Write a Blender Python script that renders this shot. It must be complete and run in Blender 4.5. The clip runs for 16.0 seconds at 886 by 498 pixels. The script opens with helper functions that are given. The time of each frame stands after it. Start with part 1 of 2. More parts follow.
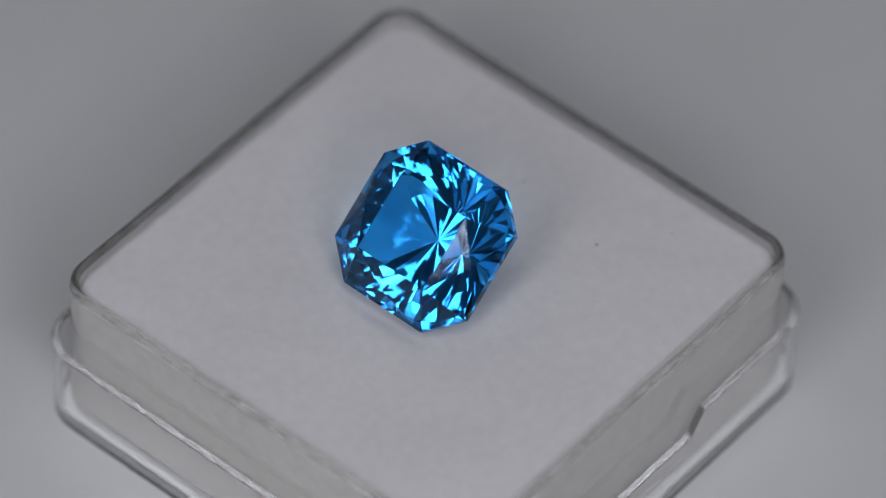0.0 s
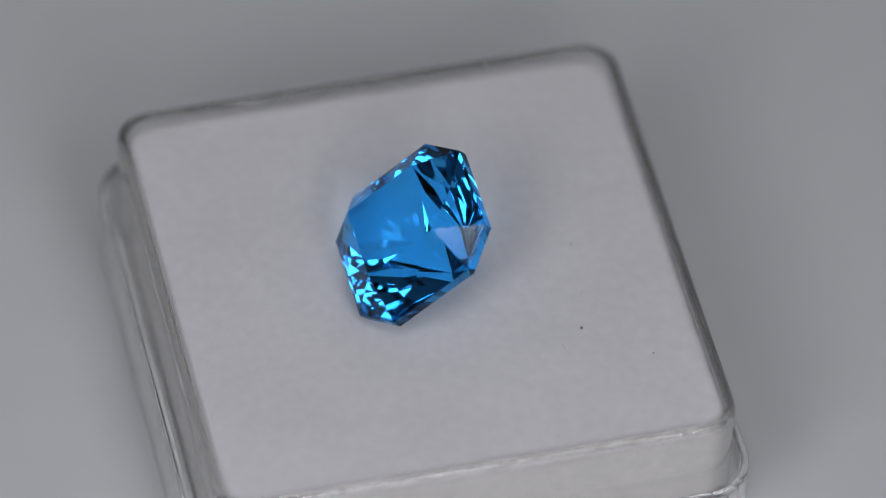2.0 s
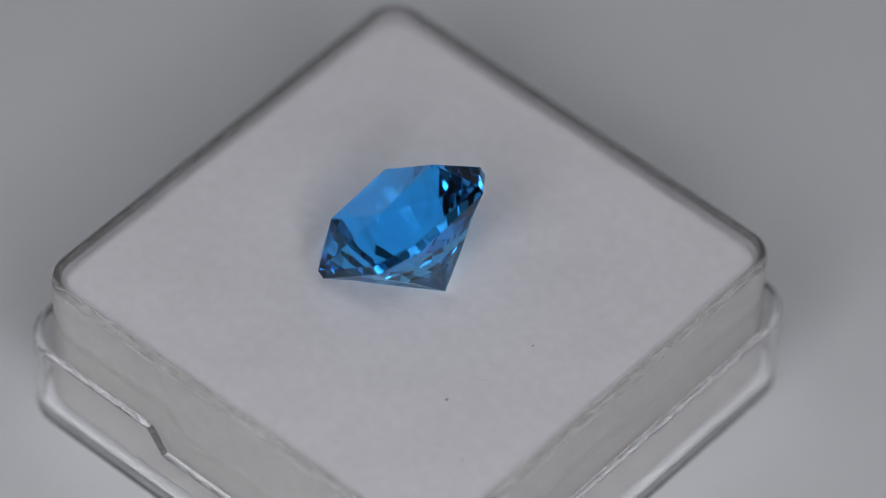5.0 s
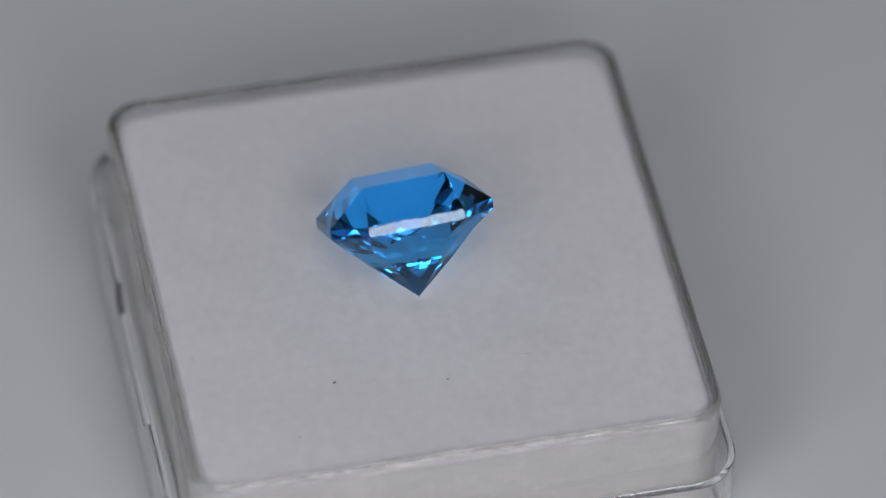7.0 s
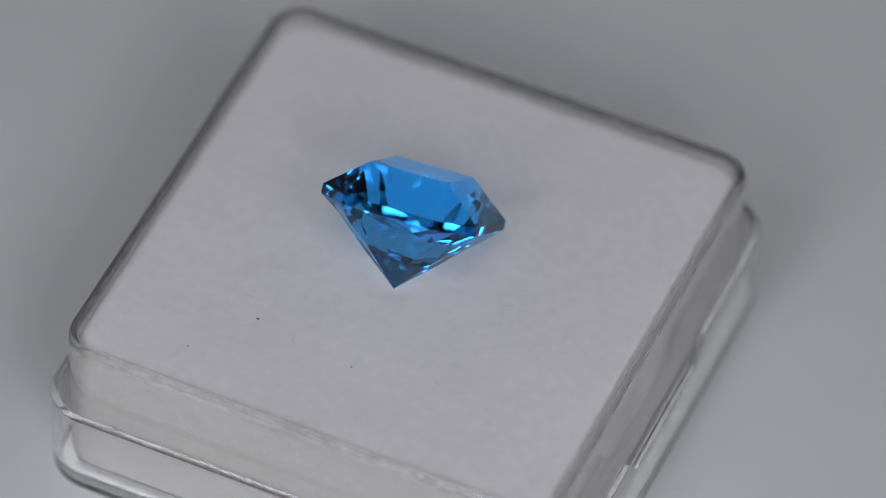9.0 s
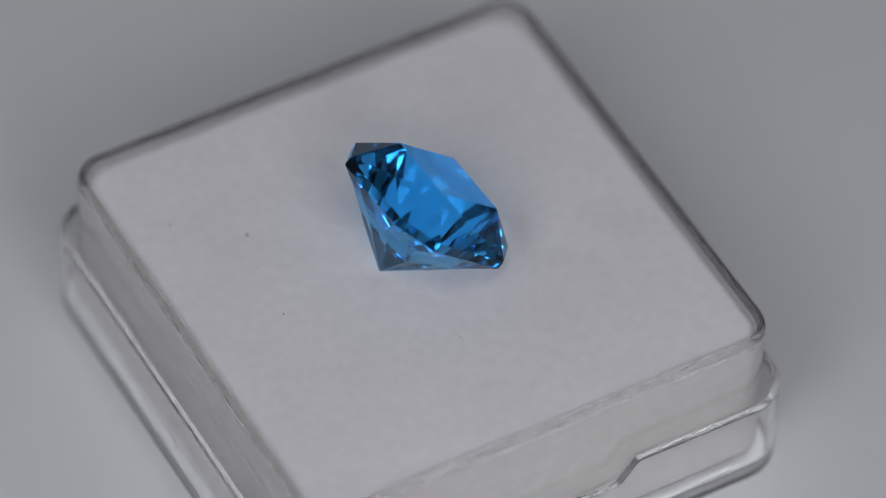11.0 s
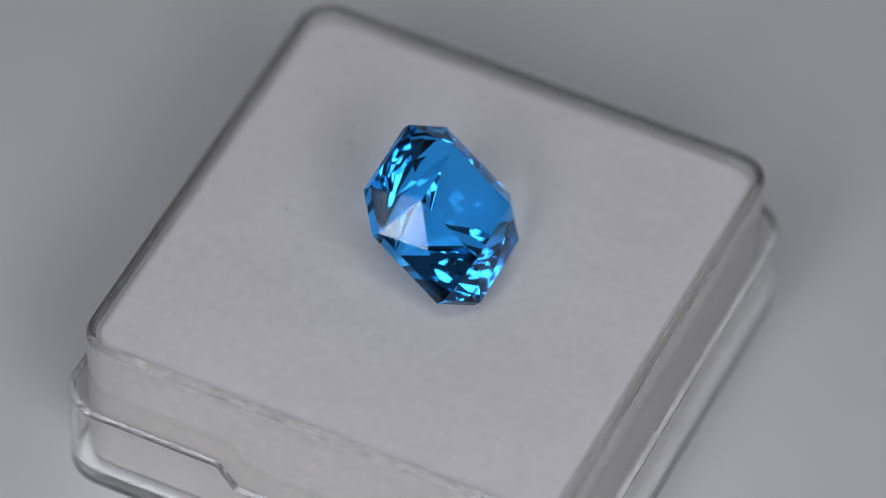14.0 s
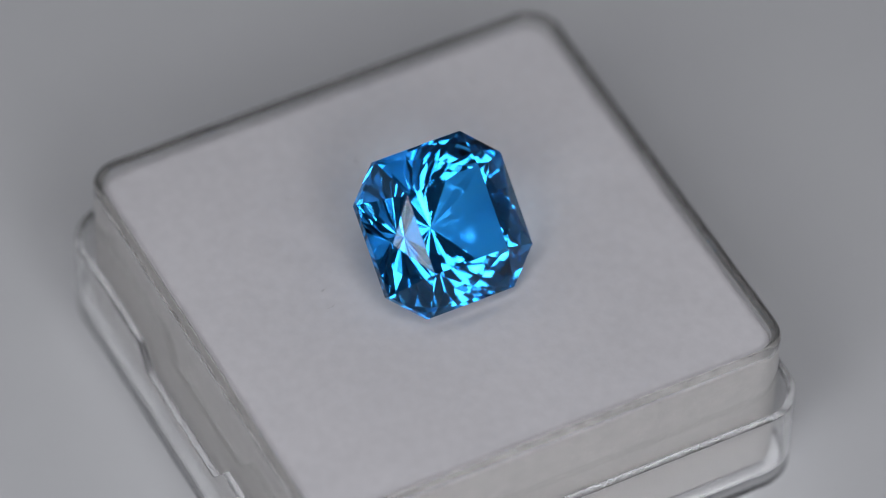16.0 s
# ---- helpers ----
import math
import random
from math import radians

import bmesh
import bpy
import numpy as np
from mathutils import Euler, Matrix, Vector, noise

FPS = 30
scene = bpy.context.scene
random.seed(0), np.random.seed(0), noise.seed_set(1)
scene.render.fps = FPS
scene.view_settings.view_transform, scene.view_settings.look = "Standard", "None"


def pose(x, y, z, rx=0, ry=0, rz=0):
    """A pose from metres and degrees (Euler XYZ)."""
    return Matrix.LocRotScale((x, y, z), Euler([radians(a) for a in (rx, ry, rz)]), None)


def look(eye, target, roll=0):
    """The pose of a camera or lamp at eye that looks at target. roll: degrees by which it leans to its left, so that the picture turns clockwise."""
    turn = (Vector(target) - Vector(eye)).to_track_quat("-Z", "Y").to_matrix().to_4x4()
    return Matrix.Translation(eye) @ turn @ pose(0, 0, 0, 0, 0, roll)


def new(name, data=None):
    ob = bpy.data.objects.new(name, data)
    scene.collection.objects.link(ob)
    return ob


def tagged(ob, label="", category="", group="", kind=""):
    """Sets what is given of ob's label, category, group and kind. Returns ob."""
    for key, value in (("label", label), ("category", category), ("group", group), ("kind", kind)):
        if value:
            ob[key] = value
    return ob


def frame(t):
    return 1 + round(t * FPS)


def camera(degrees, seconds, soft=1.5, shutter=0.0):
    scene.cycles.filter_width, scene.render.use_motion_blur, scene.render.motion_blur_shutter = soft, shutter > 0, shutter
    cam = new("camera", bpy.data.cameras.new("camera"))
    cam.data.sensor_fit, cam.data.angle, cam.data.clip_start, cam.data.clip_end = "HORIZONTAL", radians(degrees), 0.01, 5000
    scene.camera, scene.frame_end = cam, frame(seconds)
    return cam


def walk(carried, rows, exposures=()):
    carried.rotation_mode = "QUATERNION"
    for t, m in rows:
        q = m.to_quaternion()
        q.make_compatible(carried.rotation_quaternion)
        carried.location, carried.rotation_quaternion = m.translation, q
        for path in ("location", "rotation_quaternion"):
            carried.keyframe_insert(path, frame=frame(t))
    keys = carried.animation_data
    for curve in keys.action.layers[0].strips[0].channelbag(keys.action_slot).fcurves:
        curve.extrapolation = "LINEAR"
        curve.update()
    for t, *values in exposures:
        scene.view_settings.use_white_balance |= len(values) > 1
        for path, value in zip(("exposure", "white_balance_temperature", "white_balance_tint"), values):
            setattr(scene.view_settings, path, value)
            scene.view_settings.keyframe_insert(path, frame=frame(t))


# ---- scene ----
MM = 0.001
Z0 = 11.1 * MM            # top of the clear box above the white sheet
TURN0, TURN = 51.24, -18.256   # degrees at the start, degrees a second
CX, CY = -0.20, -0.71     # centre of the box off the turning axis, in mm

# ---- camera: stands still, long lens, looking down at the box ----
cam = camera(8.326, 16.0, soft=0.8)
PITCH, DIST = radians(48.45), 350.3 * MM
fwd = Vector((0, math.cos(PITCH), -math.sin(PITCH)))
upw = Vector((0, math.sin(PITCH), math.cos(PITCH)))
eye = Vector((0, 0, Z0)) - fwd * DIST + Vector((1, 0, 0)) * 1.223 * MM + upw * 0.530 * MM
cam.data.dof.use_dof = True
cam.data.dof.focus_distance = 347.0 * MM
cam.data.dof.aperture_fstop = 16.5
still = look(eye, eye + fwd, 1.94)
walk(cam, [(0.0, still), (16.0, still)],
     [(0.0, -0.59), (0.5, -0.57), (1.0, -0.53), (2.0, -0.49), (3.0, -0.48), (16.0, -0.48)])

# ---- light: an added unseen tent, soft lamp panels round the camera, weaker ones at the sides and two low ones in front ----
world = bpy.data.worlds.new("world")
world.use_nodes = True
world.node_tree.nodes["Background"].inputs[0].default_value = (0.5, 0.52, 0.56, 1)
world.node_tree.nodes["Background"].inputs[1].default_value = 0.02
scene.world = world


def panel(name, eye, target, sx, sy, watts, colour):
    data = bpy.data.lights.new(name, "AREA")
    data.shape, data.size, data.size_y, data.energy, data.color = "RECTANGLE", sx, sy, watts, colour
    ob = new(name, data)
    ob.matrix_world = look(eye, target)
    return ob


for side in (-1, 1):
    panel("softbox_light", (side * 0.128, -0.204, 0.268), (0, 0, 0), 0.085, 0.135, 0.265, (0.985, 0.985, 1.045))
    panel("side_light", (side * 0.31, 0.10, 0.33), (0, 0, 0), 0.14, 0.14, 0.03, (0.985, 0.985, 1.045))
panel("softbox_light", (0.0, -0.108, 0.344), (0, 0, 0), 0.135, 0.075, 0.25, (0.985, 0.985, 1.045))
panel("front_light", (0.043, -0.148, 0.113), (0, 0, 0), 0.050, 0.036, 0.076, (0.985, 0.985, 1.045))
panel("front_light", (-0.065, -0.140, 0.112), (0, 0, 0), 0.062, 0.036, 0.052, (0.985, 0.985, 1.045))


# ---- materials ----
def material(name):
    m = bpy.data.materials.new(name)
    m.use_nodes = True
    nt = m.node_tree
    nt.nodes.clear()
    return m, nt, nt.nodes, nt.links


def plain(name, colour, rough, scale=0.0, vary=0.0, bump=0.0, bump_scale=0.0, fine=0.0, spec=0.5):
    m, nt, N, L = material(name)
    out, bs = N.new("ShaderNodeOutputMaterial"), N.new("ShaderNodeBsdfPrincipled")
    L.new(bs.outputs[0], out.inputs[0])
    bs.inputs["Base Color"].default_value = (*colour, 1)
    bs.inputs["Roughness"].default_value = rough
    bs.inputs["Specular IOR Level"].default_value = spec
    co = N.new("ShaderNodeTexCoord")
    if vary:
        big, small = N.new("ShaderNodeTexNoise"), N.new("ShaderNodeTexNoise")
        for node, sc in ((big, scale), (small, scale * 9)):
            node.inputs["Scale"].default_value = sc
            node.inputs["Detail"].default_value = 5
            L.new(co.outputs["Object"], node.inputs["Vector"])
        mean = N.new("ShaderNodeMath")
        mean.operation = "ADD"
        L.new(big.outputs[0], mean.inputs[0])
        L.new(small.outputs[0], mean.inputs[1])
        ramp = N.new("ShaderNodeMapRange")
        ramp.inputs[1].default_value, ramp.inputs[2].default_value = 0.6, 1.4
        ramp.inputs[3].default_value, ramp.inputs[4].default_value = 1 - vary, 1 + vary
        L.new(mean.outputs[0], ramp.inputs[0])
        mul = N.new("ShaderNodeVectorMath")
        mul.operation = "SCALE"
        mul.inputs[0].default_value = colour
        L.new(ramp.outputs[0], mul.inputs["Scale"])
        L.new(mul.outputs[0], bs.inputs["Base Color"])
    if bump:
        n = N.new("ShaderNodeTexNoise")
        n.inputs["Scale"].default_value, n.inputs["Detail"].default_value = bump_scale, 6
        L.new(co.outputs["Object"], n.inputs["Vector"])
        b = N.new("ShaderNodeBump")
        b.inputs["Strength"].default_value, b.inputs["Distance"].default_value = bump, fine
        L.new(n.outputs[0], b.inputs["Height"])
        L.new(b.outputs[0], bs.inputs["Normal"])
    return m


def foam_material(name, tint, cells, relief, shine):
    m, nt, N, L = material(name)
    out, bs = N.new("ShaderNodeOutputMaterial"), N.new("ShaderNodeBsdfPrincipled")
    L.new(bs.outputs[0], out.inputs[0])
    co = N.new("ShaderNodeTexCoord")
    big, small, cell, glint = (N.new("ShaderNodeTexNoise"), N.new("ShaderNodeTexNoise"),
                               N.new("ShaderNodeTexVoronoi"), N.new("ShaderNodeTexVoronoi"))
    for node, sc in ((big, 110), (small, 1500), (cell, cells), (glint, cells * 0.7)):
        node.inputs["Scale"].default_value = sc
        L.new(co.outputs["Object"], node.inputs["Vector"])
    big.inputs["Detail"].default_value = 4
    add = N.new("ShaderNodeMath")
    add.operation = "ADD"
    L.new(big.outputs[0], add.inputs[0])
    L.new(small.outputs[0], add.inputs[1])
    ramp = N.new("ShaderNodeMapRange")
    ramp.inputs[1].default_value, ramp.inputs[2].default_value = 0.7, 1.3
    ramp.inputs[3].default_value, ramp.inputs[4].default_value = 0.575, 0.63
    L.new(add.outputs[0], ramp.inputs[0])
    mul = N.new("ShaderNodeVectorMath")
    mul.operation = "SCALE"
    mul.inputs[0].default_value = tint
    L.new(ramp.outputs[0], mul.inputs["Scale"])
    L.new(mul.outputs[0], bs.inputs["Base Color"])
    # a few shiny cell walls
    spark = N.new("ShaderNodeMath")
    spark.operation = "LESS_THAN"
    spark.inputs[1].default_value = shine
    L.new(glint.outputs["Distance"], spark.inputs[0])
    rough = N.new("ShaderNodeMapRange")
    rough.inputs[3].default_value, rough.inputs[4].default_value = 0.95, 0.22
    L.new(spark.outputs[0], rough.inputs[0])
    L.new(rough.outputs[0], bs.inputs["Roughness"])
    both = N.new("ShaderNodeMath")
    both.operation = "ADD"
    L.new(cell.outputs["Distance"], both.inputs[0])
    L.new(small.outputs[0], both.inputs[1])
    b = N.new("ShaderNodeBump")
    b.inputs["Strength"].default_value, b.inputs["Distance"].default_value = relief, 0.00012
    L.new(both.outputs[0], b.inputs["Height"])
    L.new(b.outputs[0], bs.inputs["Normal"])
    return m


def acrylic_material(name, least, most, polish=0.03, sheen=0.16):
    """Clear moulded acrylic, finely scuffed; slight milky haze stands in for light scattered inside."""
    m, nt, N, L = material(name)
    out, bs = N.new("ShaderNodeOutputMaterial"), N.new("ShaderNodeBsdfPrincipled")
    bs.inputs["Base Color"].default_value = (0.985, 0.985, 0.98, 1)
    bs.inputs["Transmission Weight"].default_value = 1.0
    bs.inputs["IOR"].default_value = 1.49
    co, scuff = N.new("ShaderNodeTexCoord"), N.new("ShaderNodeTexNoise")
    scuff.inputs["Scale"].default_value, scuff.inputs["Detail"].default_value = 900, 6
    L.new(co.outputs["Object"], scuff.inputs["Vector"])
    r = N.new("ShaderNodeMapRange")
    r.inputs[1].default_value, r.inputs[2].default_value = 0.45, 0.75
    r.inputs[3].default_value, r.inputs[4].default_value = polish, sheen
    L.new(scuff.outputs[0], r.inputs[0])
    L.new(r.outputs[0], bs.inputs["Roughness"])
    haze, thru, milk = N.new("ShaderNodeBsdfDiffuse"), N.new("ShaderNodeBsdfTranslucent"), N.new("ShaderNodeMixShader")
    for node in (haze, thru):
        node.inputs[0].default_value = (0.85, 0.85, 0.86, 1)
    L.new(haze.outputs[0], milk.inputs[1])
    L.new(thru.outputs[0], milk.inputs[2])
    mix, amount = N.new("ShaderNodeMixShader"), N.new("ShaderNodeMapRange")
    amount.inputs[1].default_value, amount.inputs[2].default_value = 0.35, 0.7
    amount.inputs[3].default_value, amount.inputs[4].default_value = least, most
    L.new(scuff.outputs[0], amount.inputs[0])
    L.new(amount.outputs[0], mix.inputs[0])
    L.new(bs.outputs[0], mix.inputs[1])
    L.new(milk.outputs[0], mix.inputs[2])
    L.new(mix.outputs[0], out.inputs[0])
    wave = N.new("ShaderNodeTexNoise")
    wave.inputs["Scale"].default_value, wave.inputs["Detail"].default_value = 160, 2
    L.new(co.outputs["Object"], wave.inputs["Vector"])
    b = N.new("ShaderNodeBump")
    b.inputs["Strength"].default_value, b.inputs["Distance"].default_value = 0.02, 0.0003
    L.new(wave.outputs[0], b.inputs["Height"])
    L.new(b.outputs[0], bs.inputs["Normal"])
    return m


def gem_material():
    """Blue topaz: clear surface gloss, light tinted as it goes in and out, a little more at every inner bounce."""
    m, nt, N, L = material("blue_topaz")
    out, mix = N.new("ShaderNodeOutputMaterial"), N.new("ShaderNodeMixShader")
    body, deep = N.new("ShaderNodeBsdfPrincipled"), N.new("ShaderNodeBsdfGlass")
    body.inputs["Base Color"].default_value = (0.105, 0.615, 1.0, 1)
    body.inputs["Transmission Weight"].default_value = 1.0
    body.inputs["Roughness"].default_value = 0.0
    body.inputs["IOR"].default_value = 1.62
    deep.inputs["Color"].default_value = (0.15, 0.63, 1.0, 1)
    deep.inputs["Roughness"].default_value = 0.0
    deep.inputs["IOR"].default_value = 1.62
    mix.inputs[0].default_value = 0.42
    L.new(body.outputs[0], mix.inputs[1])
    L.new(deep.outputs[0], mix.inputs[2])
    L.new(mix.outputs[0], out.inputs[0])
    return m


SHEET = plain("white_sheet", (0.557, 0.567, 0.573), 0.6, 14, 0.03, 0.15, 900, 0.0001, 0.3)
FABRIC = plain("grey_fabric", (0.62, 0.62, 0.635), 0.9, 6, 0.04, 0.3, 700, 0.0005, 0.2)
FOAM = foam_material("white_foam", (1.0, 0.985, 1.005), 3300, 0.05, 0.02)
# cut sides are rougher; shade between their cells is put into the darker tint
FOAM_SIDE = foam_material("shaded_cut_foam", (0.775, 0.76, 0.73), 5200, 0.22, 0.08)
ACRYLIC = acrylic_material("clear_acrylic", 0.04, 0.11)
FROSTED = acrylic_material("cut_acrylic_edge", 0.03, 0.05, 0.07, 0.10)
ROUNDED = acrylic_material("rounded_acrylic_lip", 0.03, 0.06, 0.05, 0.12)
TOPAZ = gem_material()
# paler than the foam: part of the cell walls' glint is put into colour
STRAND = plain("shiny_strand", (0.71, 0.70, 0.68), 0.25, 3000, 0.05)
DARK_DUST = plain("dark_dust", (0.17, 0.155, 0.15), 0.8, 4000, 0.2)
GREY_FIBRE = plain("grey_fibre", (0.42, 0.40, 0.39), 0.7, 4000, 0.15)


# ---- mesh helpers ----
def mesh_ob(name, verts, faces, mat, parent=None, smooth=False):
    me = bpy.data.meshes.new(name)
    me.from_pydata([tuple(v) for v in verts], [], faces)
    bm = bmesh.new()
    bm.from_mesh(me)
    bmesh.ops.recalc_face_normals(bm, faces=bm.faces)
    bm.to_mesh(me)
    bm.free()
    me.materials.append(mat)
    if smooth:
        for p in me.polygons:
            p.use_smooth = True
    ob = new(name, me)
    if parent:
        ob.parent = parent
    return ob


def slab(name, x0, x1, y0, y1, z0, z1, mat, label):
    v = [(x, y, z) for z in (z0, z1) for y in (y0, y1) for x in (x0, x1)]
    f = [(0, 2, 3, 1), (4, 5, 7, 6), (0, 1, 5, 4), (2, 6, 7, 3), (0, 4, 6, 2), (1, 3, 7, 5)]
    return tagged(mesh_ob(name, v, f, mat), label, "structure", kind="structure")


CUTS = (-9.0, -6.4, -5.9, -5.5, -5.2, -4.9, -4.6, -4.3, -4.0, -3.5, -1.7, 0.0,
        1.7, 3.5, 4.0, 4.3, 4.6, 4.9, 5.2, 5.5, 5.9, 6.4, 9.0)


def outline(hx, hy, r, n=9):
    """Rounded rectangle, counterclockwise, with the same stops for every size (mm)."""
    pts = []
    for k in range(4):
        a0 = k * 90
        sx, sy = ((1, 1), (-1, 1), (-1, -1), (1, -1))[k]
        side = {0: lambda c: (hx, c), 1: lambda c: (-c, hy), 2: lambda c: (-hx, -c), 3: lambda c: (c, -hy)}[k]
        pts += [(side(c), k) for c in CUTS]
        for i in range(n + 1):
            a = radians(a0 + 90 * i / n)
            pts.append(((sx * (abs(hx) - r) + r * math.cos(a), sy * (hy - r) + r * math.sin(a)), -1))
    return pts


def shell(loops, top=None):
    """Closed shell lofted through loops of (hx, hy, r, z, rim); rim says whether the notch moves the loop."""
    verts, faces, n = [], [], 0
    for hx, hy, r, z, rim in loops:
        ring = outline(hx, hy, r)
        n = len(ring)
        for (x, y), side in ring:
            dz = top(x, side) if (rim and top) else 0.0
            verts.append(((x + CX) * MM, (y + CY) * MM, Z0 + (z + dz * rim) * MM))
    for i in range(len(loops) - 1):
        for j in range(n):
            a, b = i * n + j, i * n + (j + 1) % n
            faces.append((a, b, b + n, a + n))
    faces.append(tuple(reversed(range(n))))
    faces.append(tuple(range((len(loops) - 1) * n, len(loops) * n)))
    return verts, faces


def auto_smooth(ob, deg=35):
    me = ob.data
    bm = bmesh.new()
    bm.from_mesh(me)
    for f in bm.faces:
        f.smooth = len(f.verts) == 4
    for e in bm.edges:
        e.smooth = len(e.link_faces) == 2 and e.calc_face_angle(0) < radians(deg)
    bm.to_mesh(me)
    bm.free()


def split(name, verts, faces, pieces, label, category):
    """One thing out of a closed skin: its pieces, each a mesh of its own, keep the skin's outward faces."""
    me = bpy.data.meshes.new(name)
    me.from_pydata([tuple(v) for v in verts], [], faces)
    bm = bmesh.new()
    bm.from_mesh(me)
    bmesh.ops.recalc_face_normals(bm, faces=bm.faces)
    bm.to_mesh(me)
    bm.free()
    root = tagged(new(name), label, category)
    flat = [tuple(p.vertices) for p in me.polygons]
    bpy.data.meshes.remove(me)
    for part_name, chosen, mat, deg in pieces:
        picked = [flat[i] for i in chosen]
        used = sorted({v for f in picked for v in f})
        at = {v: k for k, v in enumerate(used)}
        data = bpy.data.meshes.new(part_name)
        data.from_pydata([tuple(verts[v]) for v in used], [], [tuple(at[v] for v in f) for f in picked])
        data.materials.append(mat)
        ob = new(part_name, data)
        ob.parent = root
        if deg:
            auto_smooth(ob, deg)
    return root


# ---- the place: white sheet, and unseen tent walls added round it to return light ----
slab("ground", -0.50, 0.50, -0.50, 0.50, -0.03, 0.0, SHEET, "matt white sheet that the clear box stands on")
slab("wall_north", -0.50, 0.50, 0.50, 0.51, -0.03, 0.70, FABRIC, "unseen plain grey fabric wall added to return light")
slab("wall_south", -0.50, 0.50, -0.51, -0.50, -0.03, 0.70, FABRIC, "unseen plain grey fabric wall added to return light")
slab("wall_east", 0.50, 0.51, -0.51, 0.51, -0.03, 0.70, FABRIC, "unseen plain grey fabric wall added to return light")
slab("wall_west", -0.51, -0.50, -0.51, 0.51, -0.03, 0.70, FABRIC, "unseen plain grey fabric wall added to return light")
slab("ceiling", -0.51, 0.51, -0.51, 0.51, 0.70, 0.71, FABRIC, "unseen plain grey fabric top added to return light")


# ---- the clear box ----
def inner_tray():
    hx, hy, w, r = 15.1, 15.3, 0.58, 2.1
    prof = [(1.4, -9.85), (0.5, -9.8), (0.1, -9.6), (0.0, -9.2), (0.0, -4.0), (0.0, -0.29)]
    lip = [(w / 2 - w / 2 * math.cos(radians(a)), -0.29 + 0.29 * math.sin(radians(a))) for a in range(18, 163, 18)]
    prof += lip + [(w, -0.29), (w, -4.0), (w, -9.2), (w + 0.15, -9.45), (w + 0.8, -9.55)]
    ring, skin = len(outline(hx, hy, r)), len(prof) - 1
    lo, hi = 5 * ring, (5 + len(lip) + 1) * ring
    ids = range(skin * ring + 2)
    pieces = [("side_wall", [i for i in ids if i < lo and i >= 3 * ring or hi <= i < (skin - 2) * ring], ACRYLIC, 35),
              ("rim", [i for i in ids if lo <= i < hi], ROUNDED, 35),
              ("base", [i for i in ids if i < 3 * ring or i >= (skin - 2) * ring], ACRYLIC, 35)]
    root = split("inner_tray", *shell([(hx - o, hy - o, max(r - o, 0.3), z, 0) for o, z in prof]), pieces, "clear acrylic square tray with rounded corners holding white foam", "box")
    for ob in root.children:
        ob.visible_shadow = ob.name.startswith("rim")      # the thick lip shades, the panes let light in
    return root


def outer_tray():
    hx, hy, w, r = 16.12, 16.33, 0.46, 2.8

    def notch(x, side):
        if side not in (1, 3):
            return 0.0
        a = abs(x)
        return -1.55 * min(max((5.5 - a) / 1.2, 0.0), 1.0)
    prof = [(1.4, -11.1, 0), (0.42, -11.09, 0), (0.12, -11.0, 0), (0.03, -10.8, 0), (0.0, -10.4, 0), (0.0, -7.0, 0), (0.0, -4.95, 1),
            (0.015, -4.915, 1), (0.05, -4.9, 1), (w - 0.05, -4.9, 1), (w - 0.015, -4.915, 1), (w, -4.95, 1), (w, -7.0, 0),
            (w, -9.6, 0), (w + 0.15, -9.85, 0), (w + 1.0, -9.92, 0)]
    ring, skin = len(outline(hx, hy, r)), len(prof) - 1
    lo, hi = 6 * ring, 11 * ring
    ids = range(skin * ring + 2)
    pieces = [("side_wall", [i for i in ids if i < lo and i >= 3 * ring or hi <= i < (skin - 2) * ring], ACRYLIC, 35),
              ("rim", [i for i in ids if lo <= i < hi], FROSTED, 35),
              ("base", [i for i in ids if i < 3 * ring or i >= (skin - 2) * ring], ACRYLIC, 35)]
    root = split("outer_tray", *shell([(hx - o, hy - o, max(r - o, 0.3), z, m) for o, z, m in prof], notch), pieces, "clear acrylic outer tray with finger notches under the inner tray", "box")
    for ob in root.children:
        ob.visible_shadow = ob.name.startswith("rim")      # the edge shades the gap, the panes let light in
    return root


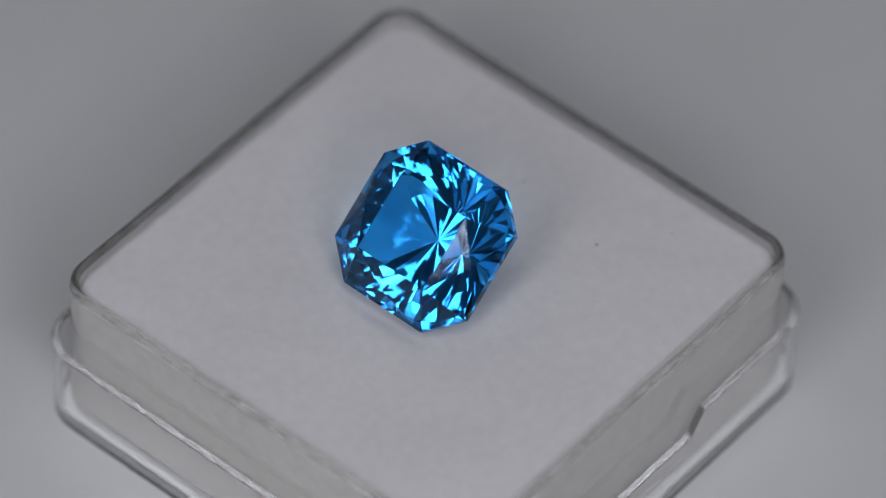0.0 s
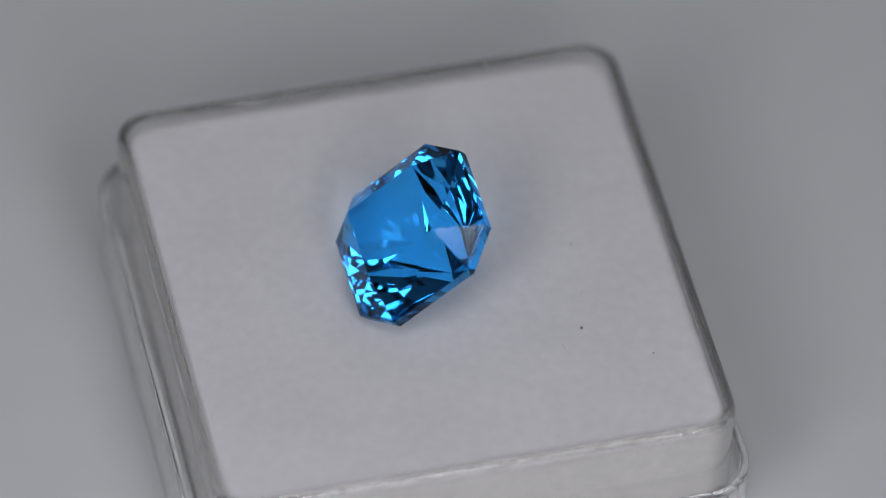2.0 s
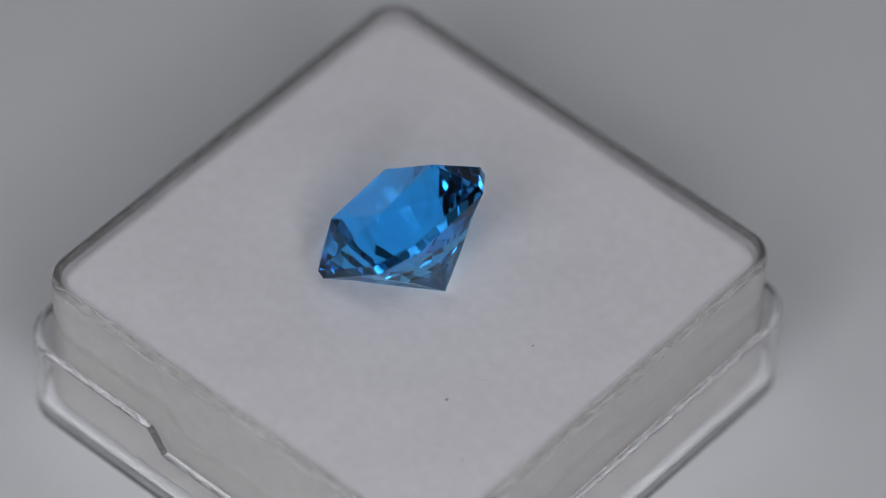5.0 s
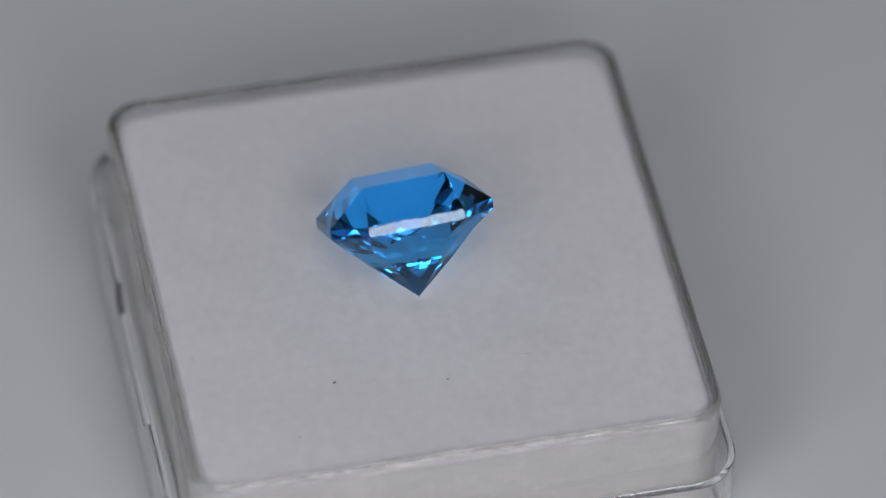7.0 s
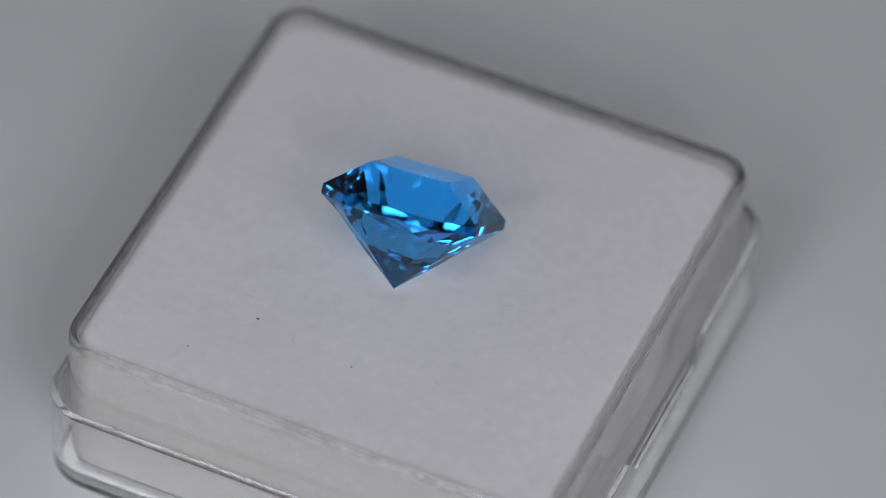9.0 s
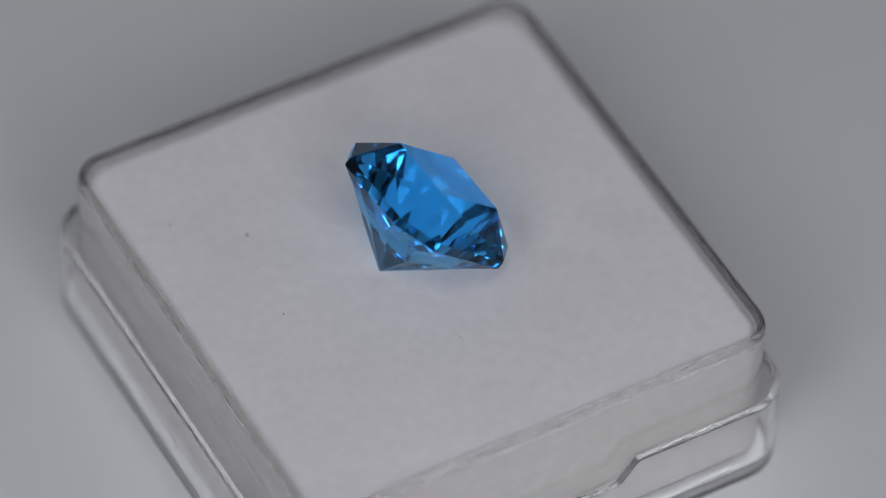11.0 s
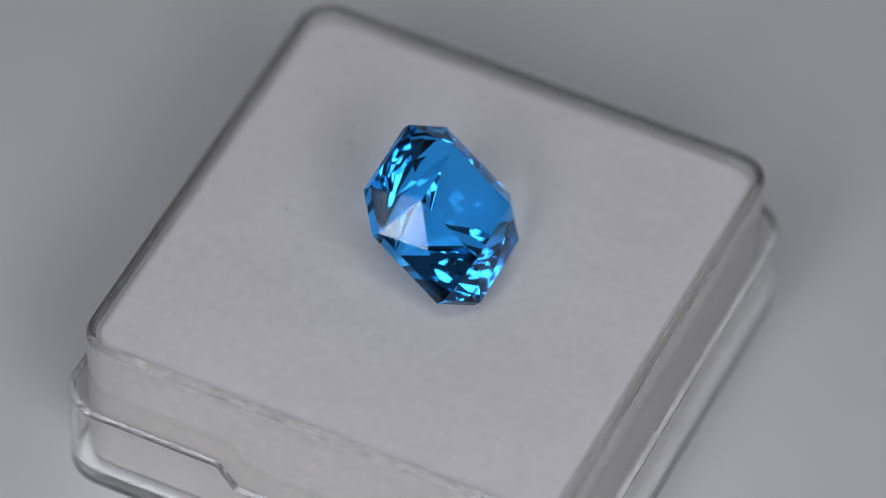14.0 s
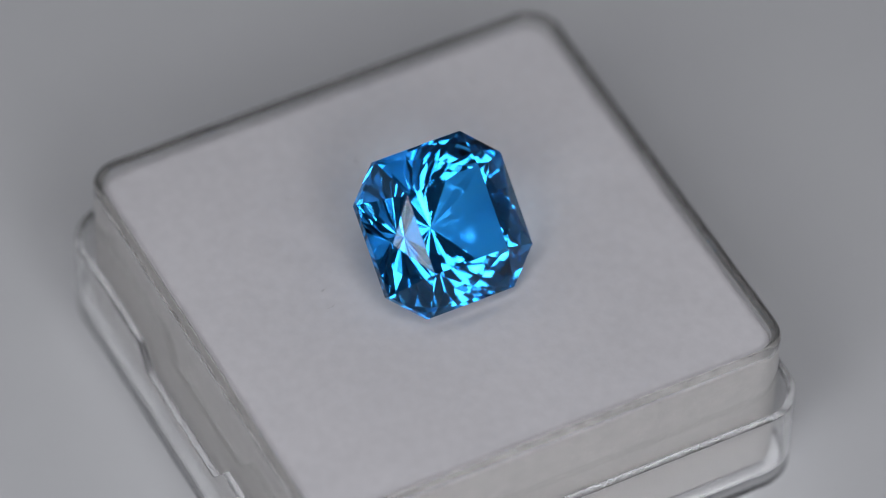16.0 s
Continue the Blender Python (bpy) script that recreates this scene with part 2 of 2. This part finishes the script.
def foam_pad():
    """Foam block: a fine top sheet, ragged at its edge, and rough sides."""
    rng = random.Random(4)
    ring = []
    hx, hy, r = 14.70, 14.90, 1.7
    per = []
    for k in range(4):
        sx, sy = ((1, 1), (-1, 1), (-1, -1), (1, -1))[k]
        lx, ly = hx - r, hy - r
        for i in range(90):
            c = -1 + 2 * i / 90
            per.append({0: (hx, c * ly), 1: (-c * lx, hy), 2: (-hx, -c * ly), 3: (c * lx, -hy)}[k])
        for i in range(12):
            a = radians(k * 90 + 90 * i / 12)
            per.append((sx * lx + r * math.cos(a), sy * ly + r * math.sin(a)))
    n = len(per)
    verts, faces = [], []
    levels = [(0.0, -9.5), (0.0, -8.3), (0.0, -7.0), (0.0, -5.6), (0.0, -4.2), (0.0, -3.0), (0.0, -1.9), (0.02, -1.25), (0.12, -0.85), (0.33, -0.60)]
    for li, (o, z) in enumerate(levels):
        for (x, y) in per:
            d = noise.noise(Vector((x * 2.2, y * 2.2, z * 1.5))) * 0.05 + noise.noise(Vector((x * 0.5, y * 0.5, 7))) * 0.05
            d += rng.uniform(-0.045, 0.045) if li > 8 else 0.0
            k = 1 - (o + 0.05 + d * 0.7) / 14.0
            verts.append((x * k, y * k, z + (rng.uniform(-0.03, 0.03) if li > 8 else 0)))
    for li in range(len(levels) - 1):
        for j in range(n):
            a, b = li * n + j, li * n + (j + 1) % n
            faces.append((a, b, b + n, a + n))
    steps = 46
    base = (len(levels) - 1) * n
    for s in range(1, steps):
        f = 1 - s / steps
        for j in range(n):
            x, y, z = verts[base + j]
            x, y = x * f, y * f
            h = -0.58 + noise.noise(Vector((x * 0.35, y * 0.35, 3))) * 0.05 + noise.noise(Vector((x * 1.1, y * 1.1, 1))) * 0.02
            gx, gy = x + CX, y + CY
            h -= 0.14 * math.exp(-(((gx - 2.5) ** 2 + (gy + 0.6) ** 2) / 0.5)) + 0.25 * math.exp(-((gx + 4.4) ** 2 / 0.3 + (gy + 1.0) ** 2 / 7))
            verts.append((x, y, h))
        for j in range(n):
            a, b = len(verts) - n + j, len(verts) - n + (j + 1) % n
            lo = base if s == 1 else len(verts) - 2 * n
            faces.append((lo + j, lo + (j + 1) % n, b, a))
    verts.append((0, 0, -0.58))
    for j in range(n):
        faces.append((len(verts) - 1 - n + j, len(verts) - 1 - n + (j + 1) % n, len(verts) - 1))
    faces.append(tuple(reversed(range(n))))
    verts = [((x + CX) * MM, (y + CY) * MM, Z0 + z * MM) for x, y, z in verts]
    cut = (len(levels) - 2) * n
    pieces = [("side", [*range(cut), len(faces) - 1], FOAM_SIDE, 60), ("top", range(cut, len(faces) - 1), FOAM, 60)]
    root = split("foam_pad", verts, faces, pieces, "white soft foam pad filling the clear tray under the gem", "foam")
    # open cell walls that catch the light on the cut sides, and fuzz along the upper edge
    sv, sf = [], []
    for i in range(15000):
        k = rng.randrange(n)
        (x0, y0), (x1, y1) = per[k], per[(k + 1) % n]
        u = rng.random()
        x, y = x0 + (x1 - x0) * u, y0 + (y1 - y0) * u
        out = Vector((x / hx if abs(x) > hx - r else 0, y / hy if abs(y) > hy - r else 0, 0)).normalized()
        along = Vector((-out.y, out.x, 0))
        fuzz = i >= 14000
        z = -0.62 + rng.uniform(-0.12, 0.06) if fuzz else rng.uniform(-9.3, -0.8)
        c = Vector((x, y, z)) - out * (rng.uniform(0.30, 0.55) if fuzz else rng.uniform(-0.02, 0.06))
        t = rng.uniform(0, math.pi)
        d = along * math.cos(t) + Vector((0, 0, 1)) * math.sin(t) * (0.4 if fuzz else 1)
        if fuzz:
            d -= out * rng.uniform(-0.6, 0.6)
        d.normalize()
        side = d.cross(out).normalized()
        ln, wd = rng.uniform(0.015, 0.045) * (3 if fuzz else 1), rng.uniform(0.008, 0.012) if fuzz else rng.uniform(0.010, 0.026)
        bend = rng.uniform(-0.04, 0.04)
        b0 = len(sv)
        for q in (-1, 0, 1):
            mid = c + d * ln * q + side * bend * (1 - q * q) + out * 0.03 * (1 - q * q)
            for h in (side * wd, out * wd, side * -wd):
                sv.append(((mid.x + h.x + CX) * MM, (mid.y + h.y + CY) * MM, Z0 + (mid.z + h.z) * MM))
        for q in (0, 3):
            for e in range(3):
                f = (e + 1) % 3
                sf.append((b0 + q + e, b0 + q + f, b0 + q + 3 + f, b0 + q + 3 + e))
    strands = mesh_ob("cell_strand", sv, sf, STRAND, root)
    tagged(strands, "fine shiny white foam cell strands", kind="stuff")
    return root


# ---- the gem ----
GEM_C = Vector((-0.97, -0.93, 3.37))
GEM_N = Vector((-0.652, -0.058, 0.756)).normalized()
GEM_X = Vector((0.758, -0.008, 0.652))
GEM_X = (GEM_X - GEM_N * GEM_X.dot(GEM_N)).normalized()
GEM_Y = GEM_N.cross(GEM_X)


def gemstone():
    a, b = 4.74, 2.78
    tab, ht, girdle = 2.38, 1.93, 0.56
    octo = [(b, a), (a, b), (a, -b), (b, -a), (-b, -a), (-a, -b), (-a, b), (-b, a)]
    verts, first = [], []
    for i in range(8):                                          # upper girdle edge: 2 or 4 stops a side
        (x0, y0), (x1, y1) = octo[i], octo[(i + 1) % 8]
        first.append(len(verts))
        stops = 4 if i % 2 else 2
        for k in range(stops):
            u = k / stops
            verts.append((x0 + (x1 - x0) * u, y0 + (y1 - y0) * u, 0.0))
    m = len(verts)
    ct = {}
    for k, (x, y) in {0: (tab, tab), 2: (tab, -tab), 4: (-tab, -tab), 6: (-tab, tab)}.items():
        ct[k] = len(verts)
        verts.append((x, y, ht))
    faces = [(ct[6], ct[4], ct[2], ct[0])]
    for k in (0, 2, 4, 6):
        g = first[k]
        faces.append((ct[k], g, g + 1, g + 2))                  # corner facet
        g = first[k + 1]
        e = (g + 4) % m
        c0, c1 = ct[k], ct[(k + 2) % 8]
        mx, my = (verts[g][0] + verts[e][0]) / 2, (verts[g][1] + verts[e][1]) / 2
        mid = len(verts)                                        # crown break half-way down each long side
        verts.append((mx * 0.81, my * 0.81, 1.02))
        faces.append((c0, g, mid))
        faces.append((c0, mid, c1))                             # star facet under the table
        faces.append((c1, mid, e))
        faces.append((mid, g, g + 1, g + 2))
        faces.append((mid, g + 2, g + 3, e))
    crown_end = len(faces)
    low = len(verts)
    for i in range(m):
        verts.append((verts[i][0], verts[i][1], -girdle))
    for i in range(m):
        j = (i + 1) % m
        faces.append((i, j, low + j, low + i))
    girdle_end = len(faces)

    def ring(scale, depth, turn, square, alternate):
        start = len(verts)
        for k in range(m):
            (x0, y0, _), (x1, y1, _) = verts[k], verts[(k + 1) % m]
            x, y = x0 + (x1 - x0) * turn, y0 + (y1 - y0) * turn
            rr = math.hypot(x, y)
            f = scale * (square + (1 - square) * 4.95 / rr)
            verts.append((x * f, y * f, depth + (alternate if k % 2 else -alternate)))
        return start
    r1 = ring(0.81, -1.52, 0.5, 0.75, 0.04)
    r2 = ring(0.50, -2.94, 0.0, 0.45, 0.05)
    verts.append((0.0, 0.0, -5.19))
    tip = len(verts) - 1
    for k in range(m):
        n = (k + 1) % m
        faces.append((low + k, low + n, r1 + k))
        faces.append((r1 + k, low + n, r1 + n))
        faces.append((r1 + k, r1 + n, r2 + n))
        faces.append((r2 + k, r1 + k, r2 + n))
        faces.append((r2 + k, r2 + n, tip))
    world_v = [(GEM_C + GEM_X * x + GEM_Y * y + GEM_N * z) * MM + Vector((0, 0, Z0)) for x, y, z in verts]
    pieces = [("table_facet", range(0, 1), TOPAZ, 0), ("crown", range(1, crown_end), TOPAZ, 0),
              ("girdle", range(crown_end, girdle_end), TOPAZ, 0), ("pavilion", range(girdle_end, len(faces)), TOPAZ, 0)]
    root = split("gemstone", world_v, faces, pieces,
                 "bright blue faceted square gemstone with cut corners lying tilted on foam", "gem")
    # only the crown casts shadow; the rest is shadowless to brighten the foam below
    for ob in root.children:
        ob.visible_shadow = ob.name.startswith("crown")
    return root


# ---- dust on the foam ----
def grain(x, y, size, mat, label, seed):
    rng = random.Random(seed)
    bm = bmesh.new()
    bmesh.ops.create_icosphere(bm, subdivisions=2, radius=size / 2 * MM)
    for v in bm.verts:
        v.co *= rng.uniform(0.75, 1.2)
        v.co.z *= 0.6
        v.co.y *= 1.6
        v.co += Vector((x, y, -0.55)) * MM + Vector((0, 0, Z0))
    me = bpy.data.meshes.new("dust_speck")
    bm.to_mesh(me)
    bm.free()
    me.materials.append(mat)
    return tagged(new("dust_speck", me), label, "dust", "dust on the foam")


def fibre(x, y, length, deg, bend, mat, label):
    verts, faces, n = [], [], 9
    for i in range(n):
        u = i / (n - 1) - 0.5
        c, s = math.cos(radians(deg)), math.sin(radians(deg))
        px, py = u * length, bend * (0.25 - u * u) * 4
        rr = 0.010 * (1 - 0.8 * abs(2 * u) ** 3)
        for k in range(5):
            a = k * 2 * math.pi / 5
            qx, qy, qz = px, py + rr * math.cos(a), rr * math.sin(a) + 0.12 * (0.25 - u * u)
            verts.append(((x + c * qx - s * qy) * MM, (y + s * qx + c * qy) * MM, Z0 + (-0.55 + qz) * MM))
    for i in range(n - 1):
        for k in range(5):
            p, q = i * 5 + k, i * 5 + (k + 1) % 5
            faces.append((p, q, q + 5, p + 5))
    faces += [tuple(range(5)), tuple(range((n - 1) * 5, n * 5))]
    return tagged(mesh_ob("dust_fibre", verts, faces, mat), label, "dust", "dust on the foam")


turning = [inner_tray(), outer_tray(), foam_pad(), gemstone()]
turning += [
    grain(7.84, -6.67, 0.14, DARK_DUST, "dark round dust speck on white foam", 1),
    grain(11.39, -9.36, 0.085, DARK_DUST, "tiny dark dust speck on white foam", 2),
    grain(8.82, -0.33, 0.085, DARK_DUST, "tiny dark dust speck on white foam", 3),
    fibre(8.52, -4.19, 0.45, 60, 0.08, GREY_FIBRE, "short grey fibre lying on white foam"),
    fibre(6.55, -7.75, 0.75, 95, 0.06, GREY_FIBRE, "short grey fibre lying on white foam"),
    fibre(4.61, -14.3, 0.5, 20, 0.1, GREY_FIBRE, "short grey fibre lying on white foam"),
    fibre(7.88, 4.56, 0.7, 70, 0.06, GREY_FIBRE, "short grey fibre lying on white foam"),
    fibre(0.76, 5.95, 0.55, 100, 0.05, GREY_FIBRE, "short grey fibre lying on white foam"),
    fibre(-0.58, 6.15, 0.5, 95, 0.08, GREY_FIBRE, "short curved grey fibre lying on white foam"),
]


# ---- all that stands on the turning sheet turns alike ----
def motions():
    rows = [(k * 0.5, pose(0, 0, 0, 0, 0, TURN0 + TURN * k * 0.5)) for k in range(33)]
    for thing in turning:
        walk(thing, rows)


motions()
